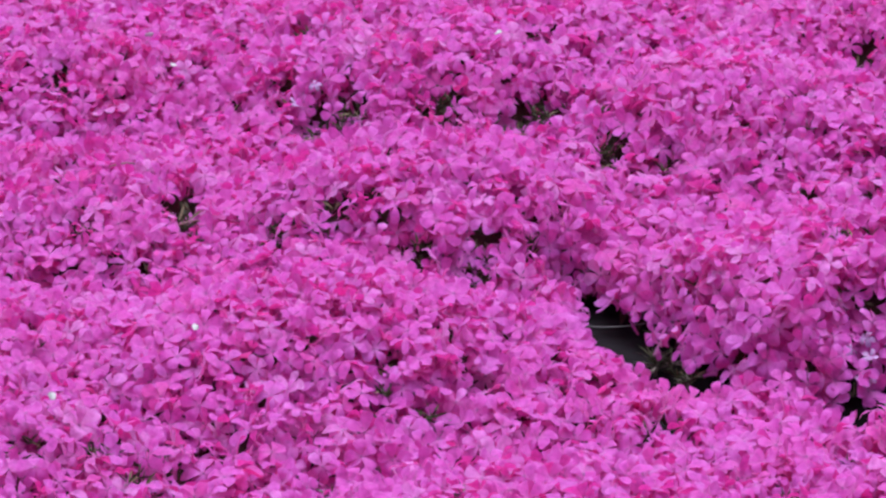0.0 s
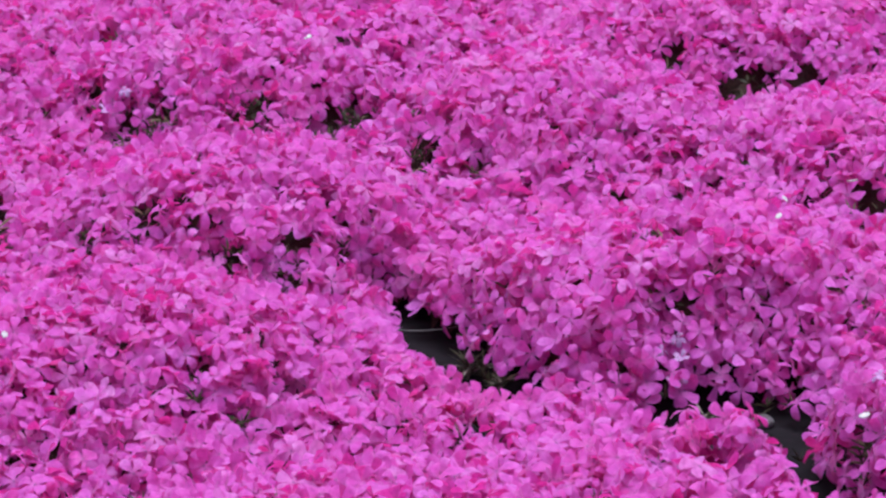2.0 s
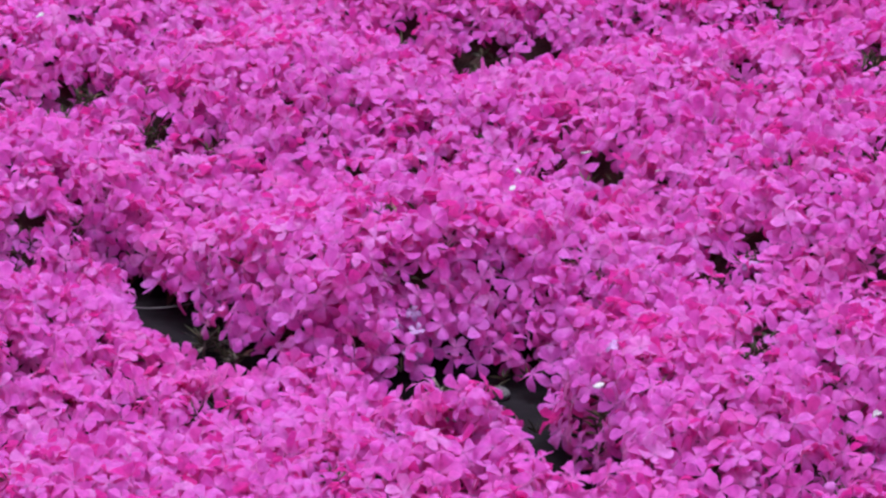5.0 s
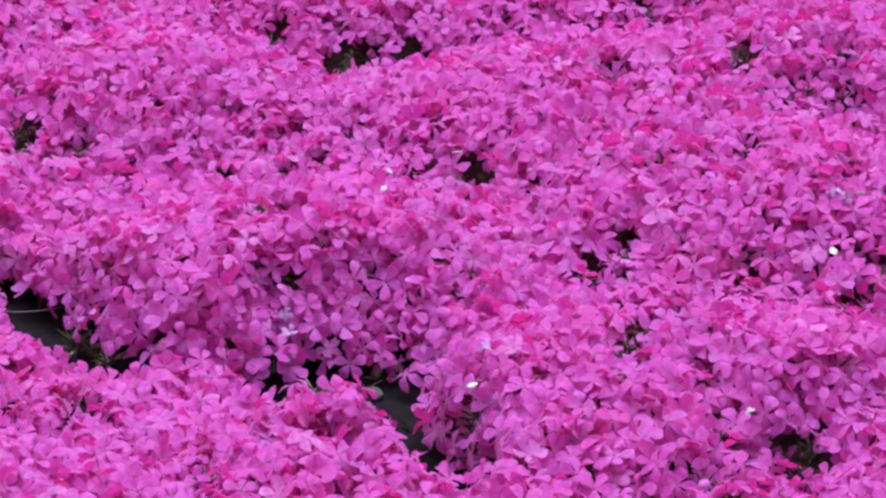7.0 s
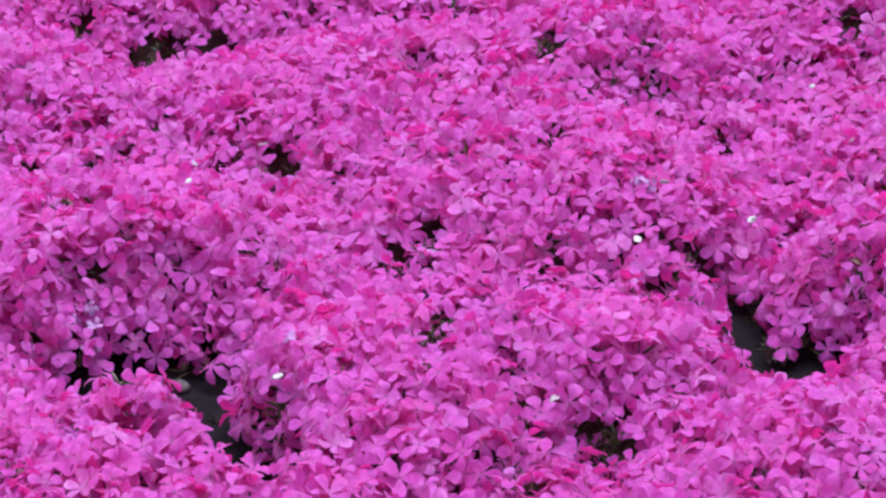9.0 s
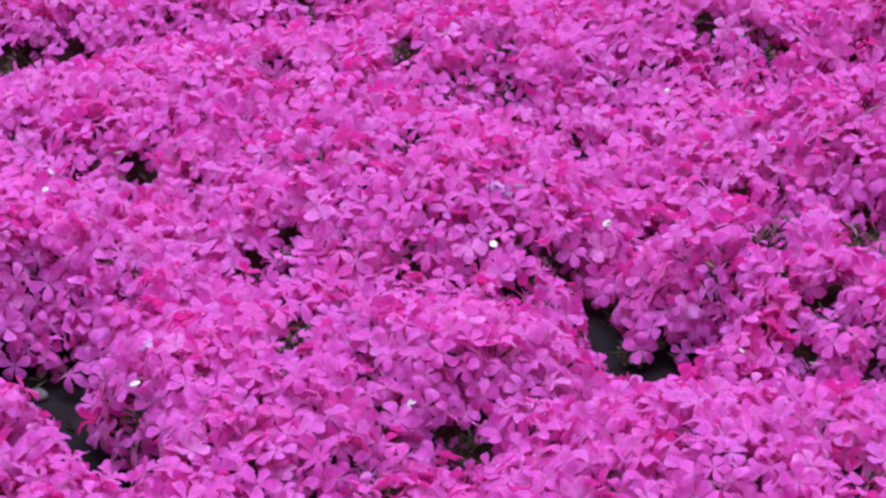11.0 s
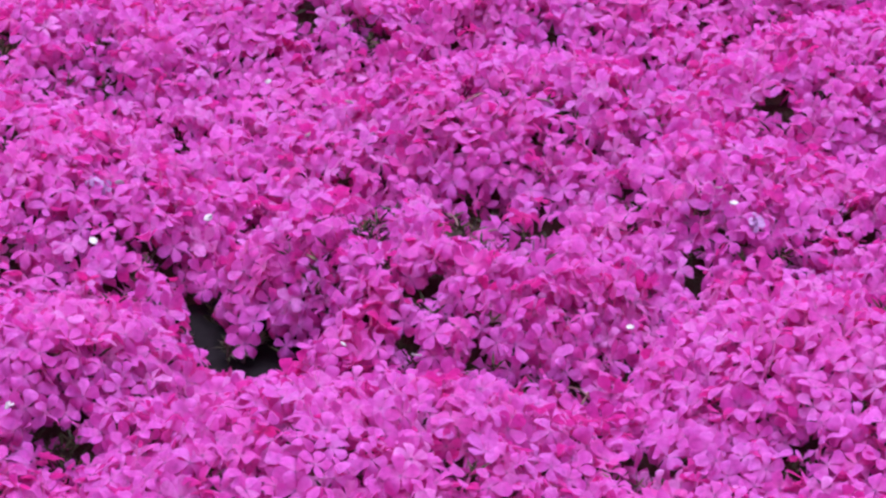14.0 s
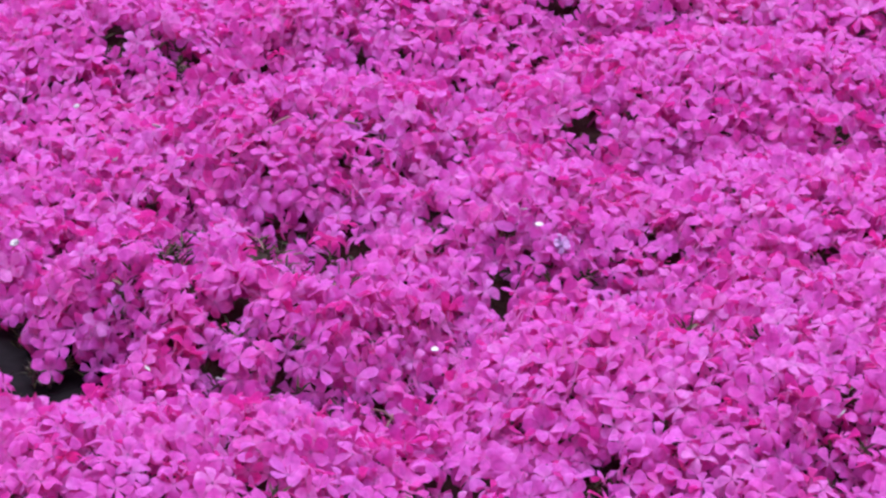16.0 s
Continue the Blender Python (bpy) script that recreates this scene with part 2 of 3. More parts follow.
BARE_D = [
    (0.641, 2.527, 8, 11), (0.678, 2.573, 5, 10), (0.678, 2.527, 9, 11), (0.684, 2.574, 7, 9), (0.694, 2.425, 9, 12), (0.699, 2.436, 7, 12),
    (0.703, 1.882, 6, 8), (0.703, 1.878, 4, 6), (0.714, 2.184, 5, 8), (0.732, 2.069, 7, 12), (0.746, 2.170, 14, 46), (0.754, 2.095, 6, 8),
    (0.767, 2.045, 9, 10), (0.788, 2.032, 12, 7), (0.796, 2.157, 20, 41), (0.803, 1.889, 13, 11), (0.817, 2.023, 4, 15), (0.821, 2.575, 7, 11),
    (0.823, 2.583, 8, 12), (0.825, 2.133, 15, 30), (0.849, 2.044, 5, 18), (0.850, 2.560, 6, 10), (0.861, 2.558, 8, 11), (0.873, 2.369, 11, 10),
]
BARE_E = [
    (0.874, 1.863, 7, 7), (0.877, 1.862, 6, 7), (0.895, 2.050, 5, 6), (0.903, 2.362, 6, 9), (0.914, 2.337, 8, 10), (0.915, 2.225, 8, 11),
    (0.915, 2.233, 8, 10), (0.973, 2.333, 3, 14), (0.974, 2.523, 6, 10), (0.978, 1.998, 3, 9), (0.982, 1.975, 10, 8), (0.987, 1.819, 7, 9),
    (1.007, 1.965, 4, 7), (1.014, 1.845, 4, 11), (1.017, 2.462, 5, 11), (1.024, 1.890, 4, 12), (1.025, 2.442, 5, 11), (1.055, 2.337, 16, 15),
    (1.090, 2.061, 6, 19), (1.128, 2.558, 12, 14), (1.197, 2.538, 5, 12),
]
BARE = np.array(BARE_A + BARE_B + BARE_C + BARE_D + BARE_E) * (1, 1, 0.001, 0.001)


def domes(x, y):
    """The height of the blended mounds over the points, which clump owns each, and how far out of the nearest clump it lies."""
    wob = np.array([(noise.noise((a * 14, b * 14, 0)), noise.noise((a * 14, b * 14, 7)), noise.noise((a * 34, b * 34, 2))) for a, b in zip(x, y)])
    wx, wy = x + 0.016 * wob[:, 0], y + 0.016 * wob[:, 1]
    soft = 0.006
    total, top, own, edge = np.full(len(x), math.exp(0.037 / soft)), np.full(len(x), -9.0), np.zeros(len(x), int), np.full(len(x), 9.0)
    for k, (cx, cy, rx, ry, turn, h) in enumerate(ALL):
        c, s = math.cos(radians(turn)), math.sin(radians(turn))
        u, v = ((wx - cx) * c + (wy - cy) * s) / rx, ((wy - cy) * c - (wx - cx) * s) / ry
        d = np.sqrt(u * u + v * v)
        made = 1.32 * h * np.clip(1 - d ** 2.2, 0, 1) ** 0.6 - 0.02 * np.clip(d - 1, 0, 1) + 0.006 * wob[:, 2]
        total += np.exp(made / soft)
        own[made > top] = k
        top = np.maximum(top, made)
        edge = np.minimum(edge, np.hypot((x - cx) / rx, (y - cy) / ry))
    return soft * np.log(total), own, edge


def near_line(x, y, line, deep=1.0):
    """How far the points lie from a bent line; deep below 1 widens it along y."""
    best = np.full(len(x), 9.0)
    for (ax, ay), (bx, by) in zip(line, line[1:]):
        t = np.clip(((x - ax) * (bx - ax) + (y - ay) * (by - ay)) / ((bx - ax) ** 2 + (by - ay) ** 2), 0, 1)
        best = np.minimum(best, np.hypot(x - ax - t * (bx - ax), deep * (y - ay - t * (by - ay))))
    return best


def surface(x, y):
    """Height of the leafy surface, the clump that owns it, and how open it is (1 in a gap, on a bare spot)."""
    h, own, edge = domes(x, y)
    h = np.where(edge > 1.35, 0.0, h)
    for line in FURROWS:
        h = h - 0.018 * np.clip(1 - near_line(x, y, line, 0.7) / 0.030, 0, 1) ** 1.3 * np.clip(h / 0.04, 0, 1)
    gap = np.zeros(len(x))
    for line, half in GAPS:
        gap = np.maximum(gap, np.clip(1.5 - near_line(x, y + 0.03, line, 0.6) / half * 0.75, 0, 1))
    bare = np.zeros(len(x))
    for bx, by, rx, ry in BARE:
        bare = np.maximum(bare, np.clip((1.15 - np.hypot((x - bx) / (rx + 0.004), (y - by - 0.008 - 0.3 * max(ry - 0.015, 0)) / (ry + 0.008))) * 3, 0, 1))
    h = h * (1 - gap) - 0.010 * bare * (1 - gap)
    return np.maximum(h, -0.012), own, gap, bare


# the surface on a fine grid, looked up from there
STEP, X0, Y0, NX, NY = 0.005, -1.35, 1.05, 760, 660
gx, gy = np.meshgrid(X0 + STEP * np.arange(NX), Y0 + STEP * np.arange(NY))
H, OWN, GAP, OPEN = (a.reshape(NY, NX) for a in surface(gx.ravel(), gy.ravel()))
SLOPE_Y, SLOPE_X = np.gradient(H, STEP)


def at(grid, x, y):
    i, j = (x - X0) / STEP, (y - Y0) / STEP
    a, b = int(i), int(j)
    u, v = i - a, j - b
    return (grid[b, a] * (1 - u) + grid[b, a + 1] * u) * (1 - v) + (grid[b + 1, a] * (1 - u) + grid[b + 1, a + 1] * u) * v


# bare spots are short shafts leaned along the camera's sightline so they show dark
LEANING = 2.6
SIGHT = BARE[:, :2] / np.linalg.norm(BARE[:, :2], axis=1, keepdims=True)
BARE_UP = np.clip(0.7 * (BARE[:, 3] - 0.015), -0.002, 0.03)
BARE_Z = np.array([at(H, bx, by) + 0.010 * at(OPEN, bx, by) * (1 - at(GAP, bx, by)) for bx, by, _, _ in BARE])


# ---- one flower ----
FULL = ((0.07, 0.20, 0), (0.28, 0.46, 0), (0.50, 0.84, 0), (0.72, 1.02, 0), (0.89, 0.88, 0), (0.985, 0.50, 0.005))
SPARE = ((0.10, 0.40, 0), (0.92, 1.05, 0))
PLAIN = ((0.07, 0.20, 0), (0.55, 0.92, 0), (0.97, 0.62, -0.02))


def flower_mesh(seed, rows):
    """Five rounded, faintly notched petals on a narrow tube, open about 20 mm wide."""
    rng = random.Random(seed)
    verts, faces, out = [(0, 0, 0.0002)], [], [0.0]
    sides = (-1, 1) if rows is SPARE else (-1, 0, 1)
    cup, reflex = rng.uniform(-0.0026, 0.0042), rng.uniform(-0.0006, 0.0030)
    for k in range(5):
        turn = k * 2 * math.pi / 5 + rng.uniform(-0.13, 0.13)
        c, s = math.cos(turn), math.sin(turn)
        long, wide = 0.0106 * rng.uniform(0.90, 1.08), 0.0036 * rng.uniform(0.82, 1.12)
        lift, roll, curl = cup + rng.uniform(-0.0034, 0.0034), rng.uniform(-0.6, 0.6), reflex + rng.uniform(-0.0020, 0.0030)
        trough = rng.uniform(-0.0006, 0.0014)
        first = len(verts)
        for u, w, notch in rows:
            for side in sides:
                r = long * (u + (notch if side == 0 else 0.0))
                q = wide * w * side
                z = lift * (u - 0.07) * 1.5 - curl * max(u - 0.45, 0) ** 2 * 5 + roll * q * u + trough * abs(side) * w
                r, q, z = r * rng.uniform(0.965, 1.035), q * rng.uniform(0.88, 1.12), z + rng.uniform(-0.00035, 0.00035) * u
                verts.append((r * c - q * s, r * s + q * c, z))
                out.append(u)
        wide_by = len(sides)
        for a in range(len(rows) - 1):
            for b in range(wide_by - 1):
                i = first + a * wide_by + b
                faces.append((i, i + wide_by, i + wide_by + 1, i + 1))
        faces += [(0, first + b, first + b + 1) for b in range(wide_by - 1)]
    if rows is FULL:
        for r, z in ((0.0009, 0.0), (0.0007, -0.006)):
            verts += [(r * math.cos(k * 1.2566), r * math.sin(k * 1.2566), z) for k in range(5)]
            out += [0.3] * 5
        e = len(verts) - 10
        faces += [(e + k, e + (k + 1) % 5, e + 5 + (k + 1) % 5, e + 5 + k) for k in range(5)]
        faces += [(0, e + (k + 1) % 5, e + k) for k in range(5)]
    return verts, faces, out


KINDS = 18
SHAPES = [flower_mesh(k, FULL) for k in range(KINDS)] + [flower_mesh(k, PLAIN) for k in range(KINDS)] + [flower_mesh(k, SPARE) for k in range(KINDS)]
FLOWERS = [mesh("flower", v, f, PETAL, True, o) for v, f, o in SHAPES[:KINDS]]
SHAPES = [(np.array(v), np.array([tuple(q) for q in f if len(q) == 4]), np.array([q for q in f if len(q) == 3]), np.array(o)) for v, f, o in SHAPES]


def facing(normal, spin, size):
    turn = Vector(normal).to_track_quat("Z", "Y").to_matrix().to_4x4() @ pose(0, 0, 0, 0, 0, spin)
    return turn @ Matrix.Diagonal((size, size, size, 1))


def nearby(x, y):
    """The sector of the bed before the camera that gets its flowers one by one."""
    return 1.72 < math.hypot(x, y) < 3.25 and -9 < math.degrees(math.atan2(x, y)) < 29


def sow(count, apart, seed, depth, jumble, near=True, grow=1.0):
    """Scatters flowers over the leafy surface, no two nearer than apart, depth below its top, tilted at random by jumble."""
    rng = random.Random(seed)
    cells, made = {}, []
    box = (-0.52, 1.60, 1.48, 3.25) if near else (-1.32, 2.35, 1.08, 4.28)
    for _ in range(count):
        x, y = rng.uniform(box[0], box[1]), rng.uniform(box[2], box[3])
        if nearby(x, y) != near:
            continue
        z, gap = at(H, x, y), at(GAP, x, y)
        if gap > 0.55 + 0.3 * rng.random() or z < 0.007 + depth:
            continue
        owner = int(OWN[round((y - Y0) / STEP), round((x - X0) / STEP)])
        sx, sy = at(SLOPE_X, x, y), at(SLOPE_Y, x, y)
        key = (int(x / apart), int(y / apart), int(z / apart))
        if any((x - p[0]) ** 2 + (y - p[1]) ** 2 + (z - p[2]) ** 2 < apart * apart
               for a in (-1, 0, 1) for b in (-1, 0, 1) for c in (-1, 0, 1) for p in cells.get((key[0] + a, key[1] + b, key[2] + c), ())):
            continue
        dx, dy = x - BARE[:, 0], y - BARE[:, 1]
        low = (z - depth - BARE_Z) * LEANING
        u, v = dx + low * SIGHT[:, 0], dy + low * SIGHT[:, 1]
        across = (u * SIGHT[:, 1] - v * SIGHT[:, 0]) / (1.25 * BARE[:, 2] + (0.0034 if depth else 0.0024))
        along = (u * SIGHT[:, 0] + v * SIGHT[:, 1] - BARE_UP) / (1.1 * BARE[:, 3] + (0.011 if depth else 0.009))
        if (across * across + along * along + 9 * (np.abs(dy) > 0.14) < rng.uniform(0.8, 1.2)).any():
            continue
        cells.setdefault(key, []).append((x, y, z))
        lean = 0.9 if sy > 0 else 0.5
        loose = jumble * (1 + 0.35 * min(abs(sy), 1.2))
        n = Vector((-sx * 0.8 + rng.gauss(0, loose), -sy * lean - 0.16 + rng.gauss(0, loose), 1.0)).normalized()
        lift = rng.uniform(-0.0050, 0.0055) - depth
        m = Matrix.Translation((x + n.x * lift, y + n.y * lift, z + n.z * lift)) @ facing(n, rng.uniform(0, 360), grow * rng.uniform(0.75, 1.00))
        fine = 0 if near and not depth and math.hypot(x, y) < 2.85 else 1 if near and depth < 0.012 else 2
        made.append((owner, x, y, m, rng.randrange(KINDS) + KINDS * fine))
    return made


def joined_flowers(items):
    vs, fs, outs, n = [], [], [], 0
    for _, _, _, m, k in items:
        v, quads, tris, o = SHAPES[k]
        a = np.array(m)
        vs.append(v @ a[:3, :3].T + a[:3, 3])
        fs += (quads + n).tolist() + (tris + n).tolist()
        outs.append(o)
        n += len(v)
    return mesh("flower_mass", np.concatenate(vs).tolist(), fs, PETAL_MASS, True, np.concatenate(outs))


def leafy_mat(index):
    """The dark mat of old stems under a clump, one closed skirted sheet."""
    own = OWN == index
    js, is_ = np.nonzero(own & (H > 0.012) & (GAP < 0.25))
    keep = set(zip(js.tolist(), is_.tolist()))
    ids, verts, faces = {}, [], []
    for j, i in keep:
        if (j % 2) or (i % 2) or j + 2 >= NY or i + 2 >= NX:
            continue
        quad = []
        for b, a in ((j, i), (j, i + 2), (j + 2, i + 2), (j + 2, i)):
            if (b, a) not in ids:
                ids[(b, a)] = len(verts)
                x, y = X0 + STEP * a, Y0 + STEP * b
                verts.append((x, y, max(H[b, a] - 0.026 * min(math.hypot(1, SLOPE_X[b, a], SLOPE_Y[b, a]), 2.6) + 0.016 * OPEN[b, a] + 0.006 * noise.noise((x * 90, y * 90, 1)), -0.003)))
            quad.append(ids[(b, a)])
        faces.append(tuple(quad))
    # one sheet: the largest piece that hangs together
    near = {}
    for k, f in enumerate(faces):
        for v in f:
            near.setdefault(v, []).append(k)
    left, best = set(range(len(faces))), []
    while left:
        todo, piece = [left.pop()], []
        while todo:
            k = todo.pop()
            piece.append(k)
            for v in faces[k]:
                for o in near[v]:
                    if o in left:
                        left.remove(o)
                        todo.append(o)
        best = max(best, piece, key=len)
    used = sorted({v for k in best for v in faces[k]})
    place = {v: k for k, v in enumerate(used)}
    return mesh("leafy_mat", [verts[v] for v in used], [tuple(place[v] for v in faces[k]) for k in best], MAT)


def needles(index, count, seed):
    """Short stiff needle leaves in small whorls, thicker on the bare spots."""
    rng = random.Random(seed)
    cx, cy, rx, ry, _, _ = ALL[index]
    verts, faces = [], []

    def leaf(x, y, z, dx, dy, dz, long):
        d = Vector((dx, dy, dz)).normalized()
        w = d.cross(Vector((rng.gauss(0, 1), rng.gauss(0, 1), 0.3))).normalized() * 0.0007
        p, n = Vector((x, y, z)), len(verts)
        mid, tip = p + d * long * 0.55, p + d * long + Vector((0, 0, -0.0008))
        verts.extend([p - w * 0.6, p + w * 0.6, mid - w, mid + w, tip])
        faces.extend([(n, n + 1, n + 3, n + 2), (n + 2, n + 3, n + 4)])

    def whorl(x, y, z, reach):
        a0 = rng.uniform(0, 6.28)
        for k in range(6):
            a = a0 + k * 1.05 + rng.uniform(-0.3, 0.3)
            leaf(x, y, z, math.cos(a), math.sin(a), rng.uniform(0.2, 1.6), rng.uniform(0.007, 0.013) * reach)

    tries = 0
    while tries < count:
        tries += 1
        x, y = cx + rng.uniform(-1.1, 1.1) * rx, cy + rng.uniform(-1.1, 1.1) * ry
        if OWN[round((y - Y0) / STEP), round((x - X0) / STEP)] != index or at(GAP, x, y) > 0.85:
            continue
        whorl(x, y, max(at(H, x, y) - rng.uniform(0.010, 0.020), 0.002), 1.0)
    for bx, by, bw, bd in BARE:
        if OWN[round((by - Y0) / STEP), round((bx - X0) / STEP)] == index:
            for _ in range(int(8 + 350 * (bw + bd) / 2)):
                x, y = bx + rng.gauss(0, 0.6) * bw, by + max(0.3 * (bd - 0.015), 0) + rng.gauss(0, 0.5) * bd
                whorl(x, y, at(H, x, y) + rng.uniform(-0.012, 0.000), 1.0)
    return mesh("needle_leaves", [tuple(v) for v in verts], faces, NEEDLE)


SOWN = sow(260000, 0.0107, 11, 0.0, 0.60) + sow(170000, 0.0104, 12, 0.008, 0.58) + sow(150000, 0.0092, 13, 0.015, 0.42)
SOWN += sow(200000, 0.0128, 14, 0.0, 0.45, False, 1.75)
CLUMP_AT = {}
for index, (cx, cy, rx, ry, turn, h) in enumerate(ALL):
    mine = [s for s in SOWN if s[0] == index]
    if not mine:
        continue
    clump = new("moss_phlox")
    clump.location = (cx, cy, 0)
    text = "low mound of moss phlox covered in bright pink flowers"
    if min(math.hypot((cx - gx0) / rx, (cy - gy0) / ry) for line, _ in GAPS for gx0, gy0 in line) < 1.25:
        text = "mound of bright pink moss phlox beside a dark gap"
    tagged(clump, text, "flower clump", "moss phlox clumps in the bed")
    back = Matrix.Translation((-cx, -cy, 0))
    CLUMP_AT[index] = clump, back
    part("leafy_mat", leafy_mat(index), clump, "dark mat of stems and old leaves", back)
    if index < SEEN or mine[0][4] < 2 * KINDS:
        part("needle_leaves", needles(index, 280 if index < SEEN else 60, 100 + index), clump, "dark green needle leaves", back, "stuff")
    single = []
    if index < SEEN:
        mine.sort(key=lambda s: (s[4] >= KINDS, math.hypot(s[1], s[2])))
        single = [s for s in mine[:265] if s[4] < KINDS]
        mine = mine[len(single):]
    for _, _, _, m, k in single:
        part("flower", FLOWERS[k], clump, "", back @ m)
    if mine:
        part("flower_mass", joined_flowers(mine), clump, "crowded bright pink flowers", back, "stuff")


# ---- small things ----
def fallen_petal(x, y, size, spin, seed):
    rng = random.Random(seed)
    verts, faces = [], []
    for a in range(5):
        u = a / 4
        w = (0.25, 0.75, 1.0, 0.85, 0.35)[a]
        for b in (-1, 0, 1):
            verts.append(((u - 0.5) * size, b * w * size * 0.36, 0.12 * size * (b * b) + 0.25 * size * (u - 0.5) ** 2 * rng.uniform(0.5, 1.5)))
    for a in range(4):
        for b in range(2):
            i = a * 3 + b
            faces.append((i, i + 3, i + 4, i + 1))
    n = len(verts)
    verts += [(p, q, r - 0.0003) for p, q, r in verts]
    faces += [tuple(reversed([i + n for i in f])) for f in faces]
    rim = [0, 3, 6, 9, 12, 13, 14, 11, 8, 5, 2, 1]
    faces += [(a, b, b + n, a + n) for a, b in zip(rim[1:] + rim[:1], rim)]
    ob = new("fallen_petal", mesh("fallen_petal", verts, faces, PALE))
    ob.matrix_world = Matrix.Translation((x, y - 0.0075, at(H, x, y) + 0.013)) @ pose(0, 0, 0, 25 + rng.uniform(-20, 25), rng.uniform(-25, 25), spin)
    return tagged(ob, "small white fallen petal lying on the pink flowers", "petal", "fallen petals")


PETALS = [(-0.118, 2.745), (-0.081, 2.234), (-0.135, 2.779), (0.098, 2.743), (-0.153, 2.150), (0.358, 2.335), (0.366, 2.371), (0.421, 2.474), (0.457, 2.424), (0.372, 2.100), (0.099, 2.745), (0.680, 2.294), (0.629, 2.299), (0.506, 2.028), (0.372, 2.100), (0.796, 2.453), (0.799, 2.409), (0.770, 2.399), (0.776, 2.510), (0.679, 2.293), (0.694, 2.069), (0.731, 2.057), (0.504, 2.027), (0.955, 2.167), (0.858, 2.074), (0.952, 2.183), (0.996, 1.848), (0.603, 2.258)]
for k, (x, y) in enumerate(PETALS):
    fallen_petal(x, y, 0.0044 + 0.0022 * ((k * 7) % 5) / 4, (k * 77) % 360, k)


def owner_at(x, y):
    return CLUMP_AT[int(OWN[round((y - Y0) / STEP), round((x - X0) / STEP)])]


def tube(points, radius, sides=6):
    """A bent round stalk through the points, closed and thinner at its tip."""
    verts, faces = [], []
    for i, p in enumerate(points):
        d = (Vector(points[min(i + 1, len(points) - 1)]) - Vector(points[max(i - 1, 0)])).normalized()
        u = d.cross(Vector((0.3, 0.2, 1))).normalized()
        v = d.cross(u)
        r = radius * (1.0 if i < len(points) - 1 else 0.4)
        verts += [tuple(Vector(p) + u * r * math.cos(6.2832 * k / sides) + v * r * math.sin(6.2832 * k / sides)) for k in range(sides)]
    for i in range(len(points) - 1):
        faces += [(i * sides + k, i * sides + (k + 1) % sides, (i + 1) * sides + (k + 1) % sides, (i + 1) * sides + k) for k in range(sides)]
    return verts, faces + [tuple(range(sides))[::-1], tuple(range(len(verts) - sides, len(verts)))]


# faded, almost lilac flowers among the fresh ones
FADED_FLOWERS = [mesh("faded_flower", *flower_mesh(40 + k, FULL)[:2], FADED, True, flower_mesh(40 + k, FULL)[2]) for k in range(3)]
rng = random.Random(21)
for x, y, count in ((0.287, 2.256, 3), (0.282, 2.252, 2), (0.372, 2.105, 1), (-0.034, 2.706, 2), (0.964, 2.154, 3), (0.619, 2.299, 2), (0.497, 2.294, 2)):
    for k in range(count):
        px, py = x + rng.gauss(0, 0.006), y + rng.gauss(0, 0.005)
        clump, back = owner_at(px, py)
        n = Vector((rng.gauss(0, 0.3), -0.5 + rng.gauss(0, 0.3), 1)).normalized()
        part("faded_flower", FADED_FLOWERS[k % 3], clump, "faded pale lilac flower", back @ Matrix.Translation((px, py, at(H, px, py) + 0.005)) @ facing(n, rng.uniform(0, 360), 0.46))

# bare bud stems that stand out between the flowers: x, y, heading in degrees
for x, y, way in ((0.095, 2.662, 10), (0.104, 2.658, 25), (0.111, 2.664, 165), (-0.025, 2.655, 8), (-0.141, 2.551, 200), (-0.100, 2.504, 215), (0.815, 2.032, 120), (0.818, 2.028, 60),
                  (0.808, 2.165, 20), (0.793, 2.180, 95), (0.823, 2.125, 15), (0.866, 2.359, 30), (0.905, 2.356, 150), (0.827, 2.119, 10), (0.389, 2.695, 140), (0.379, 2.704, 30)):
    clump, back = owner_at(x, y)
    a, z = radians(way), at(H, x, y)
    points = [(x + (u - 0.5) * 0.018 * math.cos(a) + 0.0015 * math.sin(3 * u), y + (u - 0.5) * 0.018 * math.sin(a), z + 0.002 + 0.007 * u - 0.006 * u * u) for u in (0, 0.2, 0.4, 0.6, 0.8, 1.0)]
    part("bud_stem", mesh("bud_stem", *tube(points, 0.0006), STEM), clump, "bare pinkish bud stem", back)


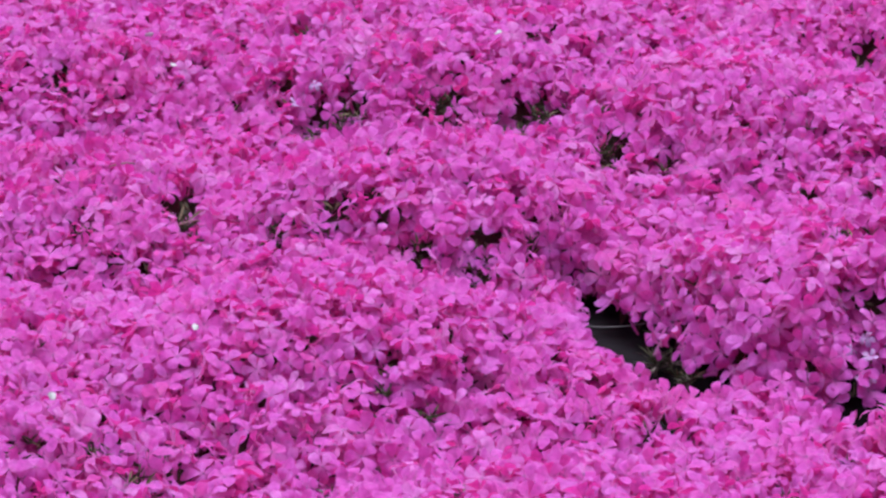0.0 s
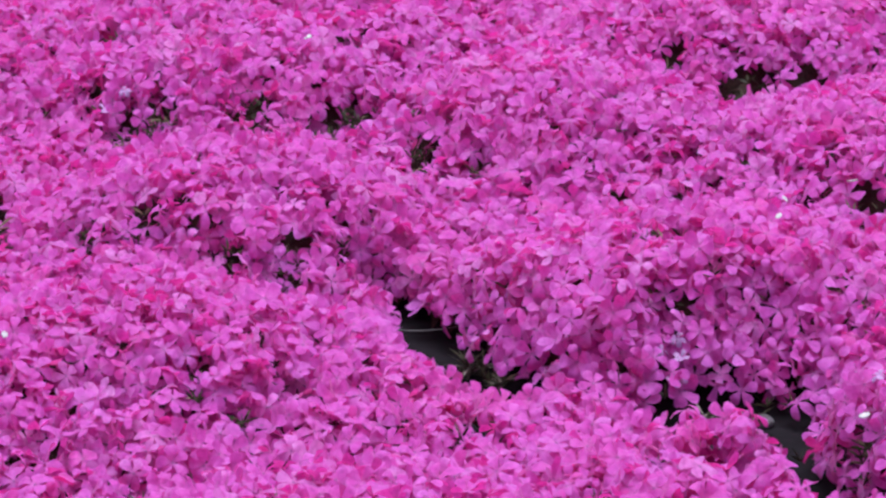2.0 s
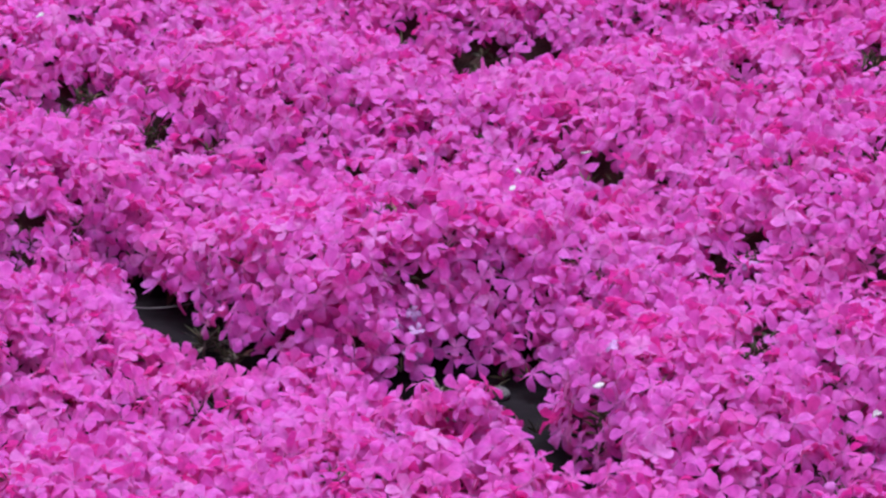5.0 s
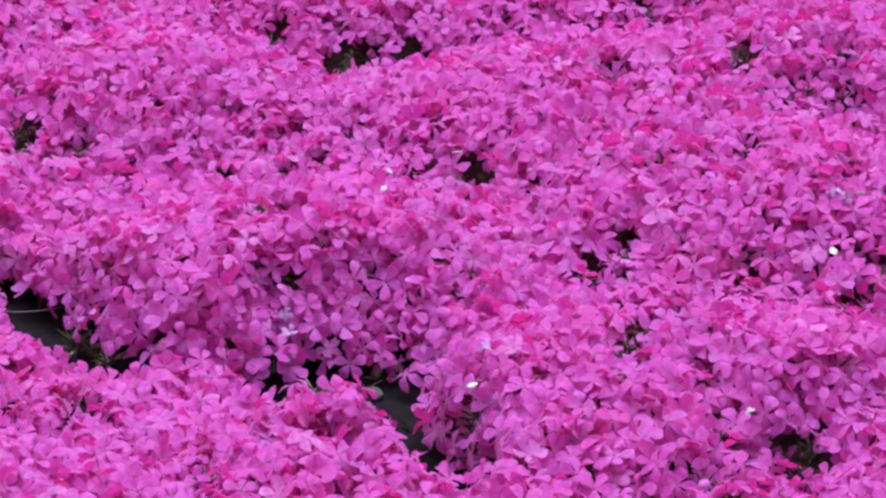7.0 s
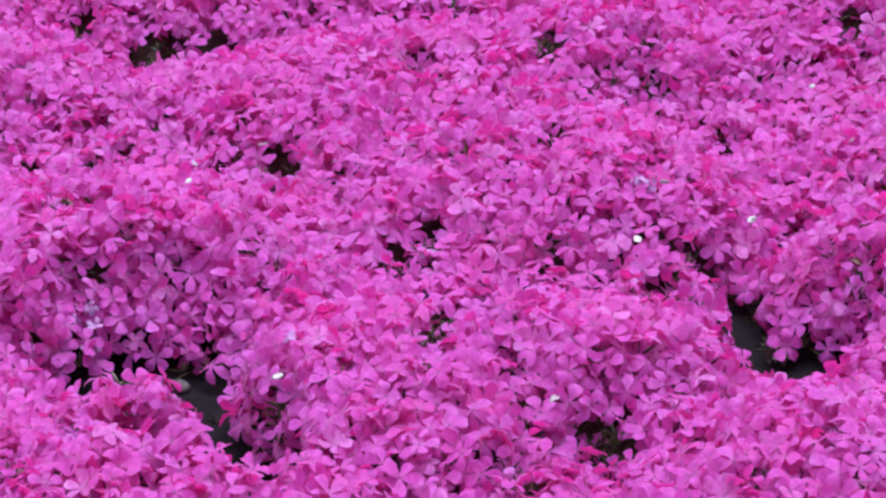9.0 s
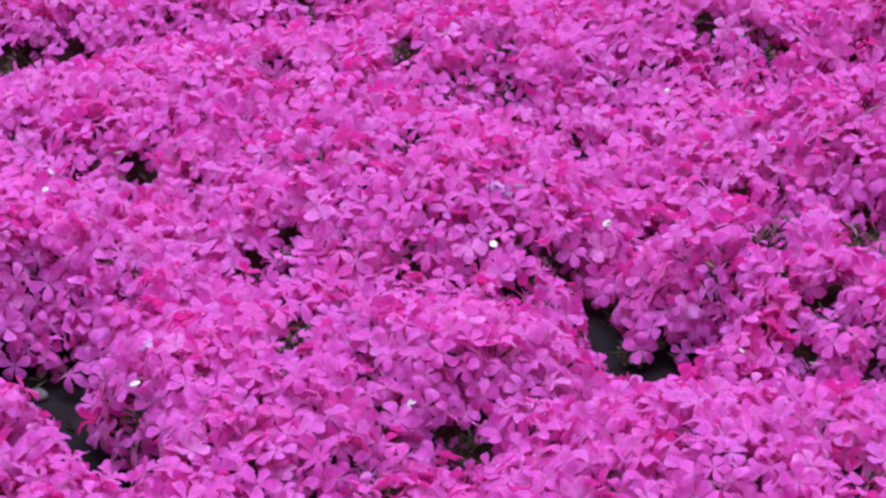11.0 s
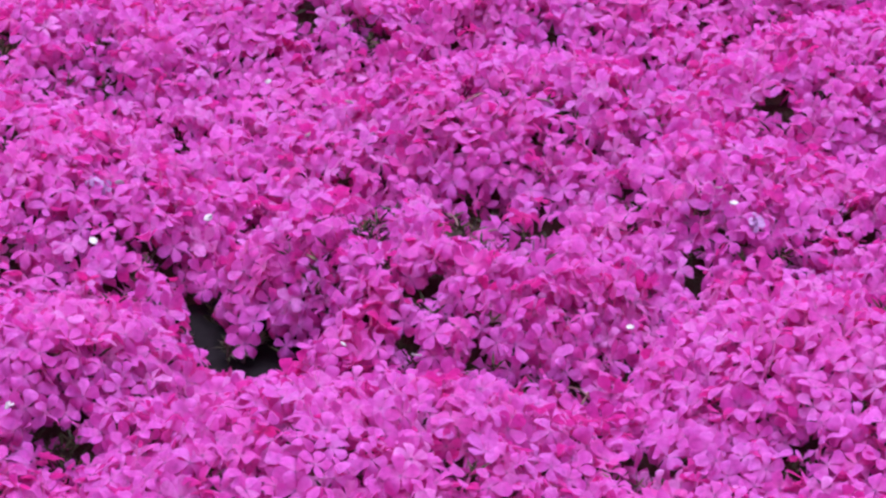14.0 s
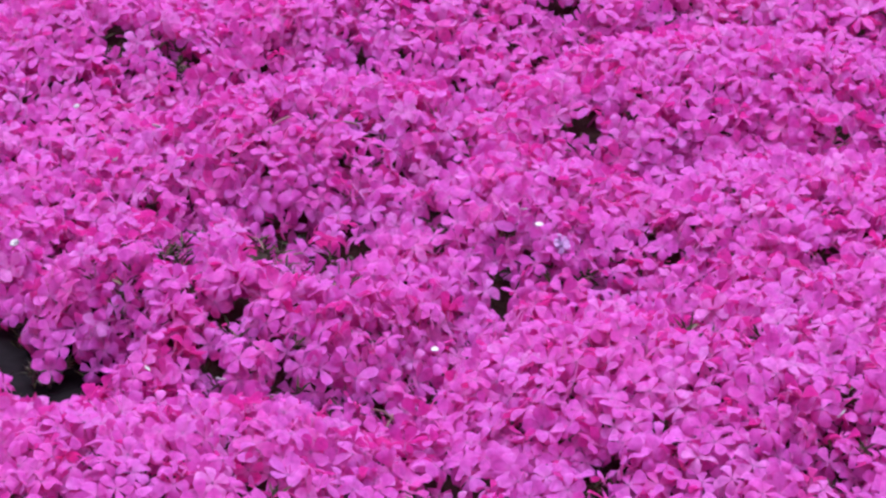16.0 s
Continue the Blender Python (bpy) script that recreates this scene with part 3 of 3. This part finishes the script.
def sprout(x, y, seed, grown=1.0):
    """A small tuft of brownish needles growing on the film in a gap."""
    rng = random.Random(seed)
    ob = new("phlox_sprout")
    ob.location = (x, y, -0.002)
    tagged(ob, "small olive-brown sprout of needle leaves on the dark film", "sprout", "sprouts in the gaps")
    part("stem", mesh("stem", *tube([(0, 0, -0.001), (0.001, 0, 0.004), (0.0015, 0.001, 0.009)], 0.0011), STRAW), ob)
    for k in range(26):
        a, up, long = rng.uniform(0, 6.283), rng.uniform(0.05, 0.9), rng.uniform(0.010, 0.020) * grown
        d = Vector((math.cos(a), math.sin(a), up)).normalized()
        side = d.cross(Vector((0, 0, 1))).normalized() * 0.0008
        base = Vector((0.001, 0, rng.uniform(0.001, 0.008)))
        mid, tip = base + d * long * 0.55, base + d * long + Vector((0, 0, -0.0015))
        low = Vector((0, 0, -0.0004))
        verts = [base - side * 0.5, base + side * 0.5, mid - side, mid + side, tip, base + low, mid + low]
        faces = [(0, 1, 3, 2), (2, 3, 4), (0, 2, 6, 5), (1, 5, 6, 3), (2, 4, 6), (3, 6, 4)]
        part("needle", mesh("needle", [tuple(v) for v in verts], faces, NEEDLE if k % 5 else STRAW), ob)
    return ob


sprout(0.176, 2.328, 3, 1.2)
sprout(0.185, 2.334, 7, 0.8)
sprout(0.302, 2.230, 4, 0.9)
sprout(0.665, 2.196, 5, 0.7)
sprout(0.681, 2.199, 6, 0.8)
sprout(0.672, 2.188, 8, 0.6)
sprout(0.328, 2.221, 12, 0.8)
sprout(0.192, 2.299, 13, 0.8)

stalk = new("dry_stalk", mesh("dry_stalk", *tube([(0.136, 2.380, 0.01), (0.147, 2.384, 0.007), (0.156, 2.387, 0.0055), (0.165, 2.384, 0.007), (0.178, 2.373, 0.013)], 0.0004), STALK))
tagged(stalk, "thin dry stalk lying across the gap in the bed", "stalk")
twig = new("dry_twig", mesh("dry_twig", *tube([(0.164, 2.393, 0.012), (0.173, 2.386, 0.017), (0.181, 2.375, 0.022), (0.190, 2.358, 0.03)], 0.0009), STRAW))
tagged(twig, "pale dry twig leaning over the dark gap", "twig")


def pebble(x, y, size, seed):
    bm = bmesh.new()
    bmesh.ops.create_icosphere(bm, subdivisions=2, radius=size)
    for v in bm.verts:
        v.co *= 1 + 0.22 * noise.noise(v.co * 160 + Vector((seed, 0, 0)))
        v.co.z *= 0.6
    me = bpy.data.meshes.new("pebble")
    bm.to_mesh(me)
    bm.free()
    me.materials.append(STONE)
    me.polygons.foreach_set("use_smooth", [True] * len(me.polygons))
    ob = new("pebble", me)
    ob.location = (x, y, size * 0.5 - 0.005)
    return tagged(ob, "small rounded grey pebble lying on the dark film", "pebble")


pebble(0.336, 2.237, 0.0065, 2)
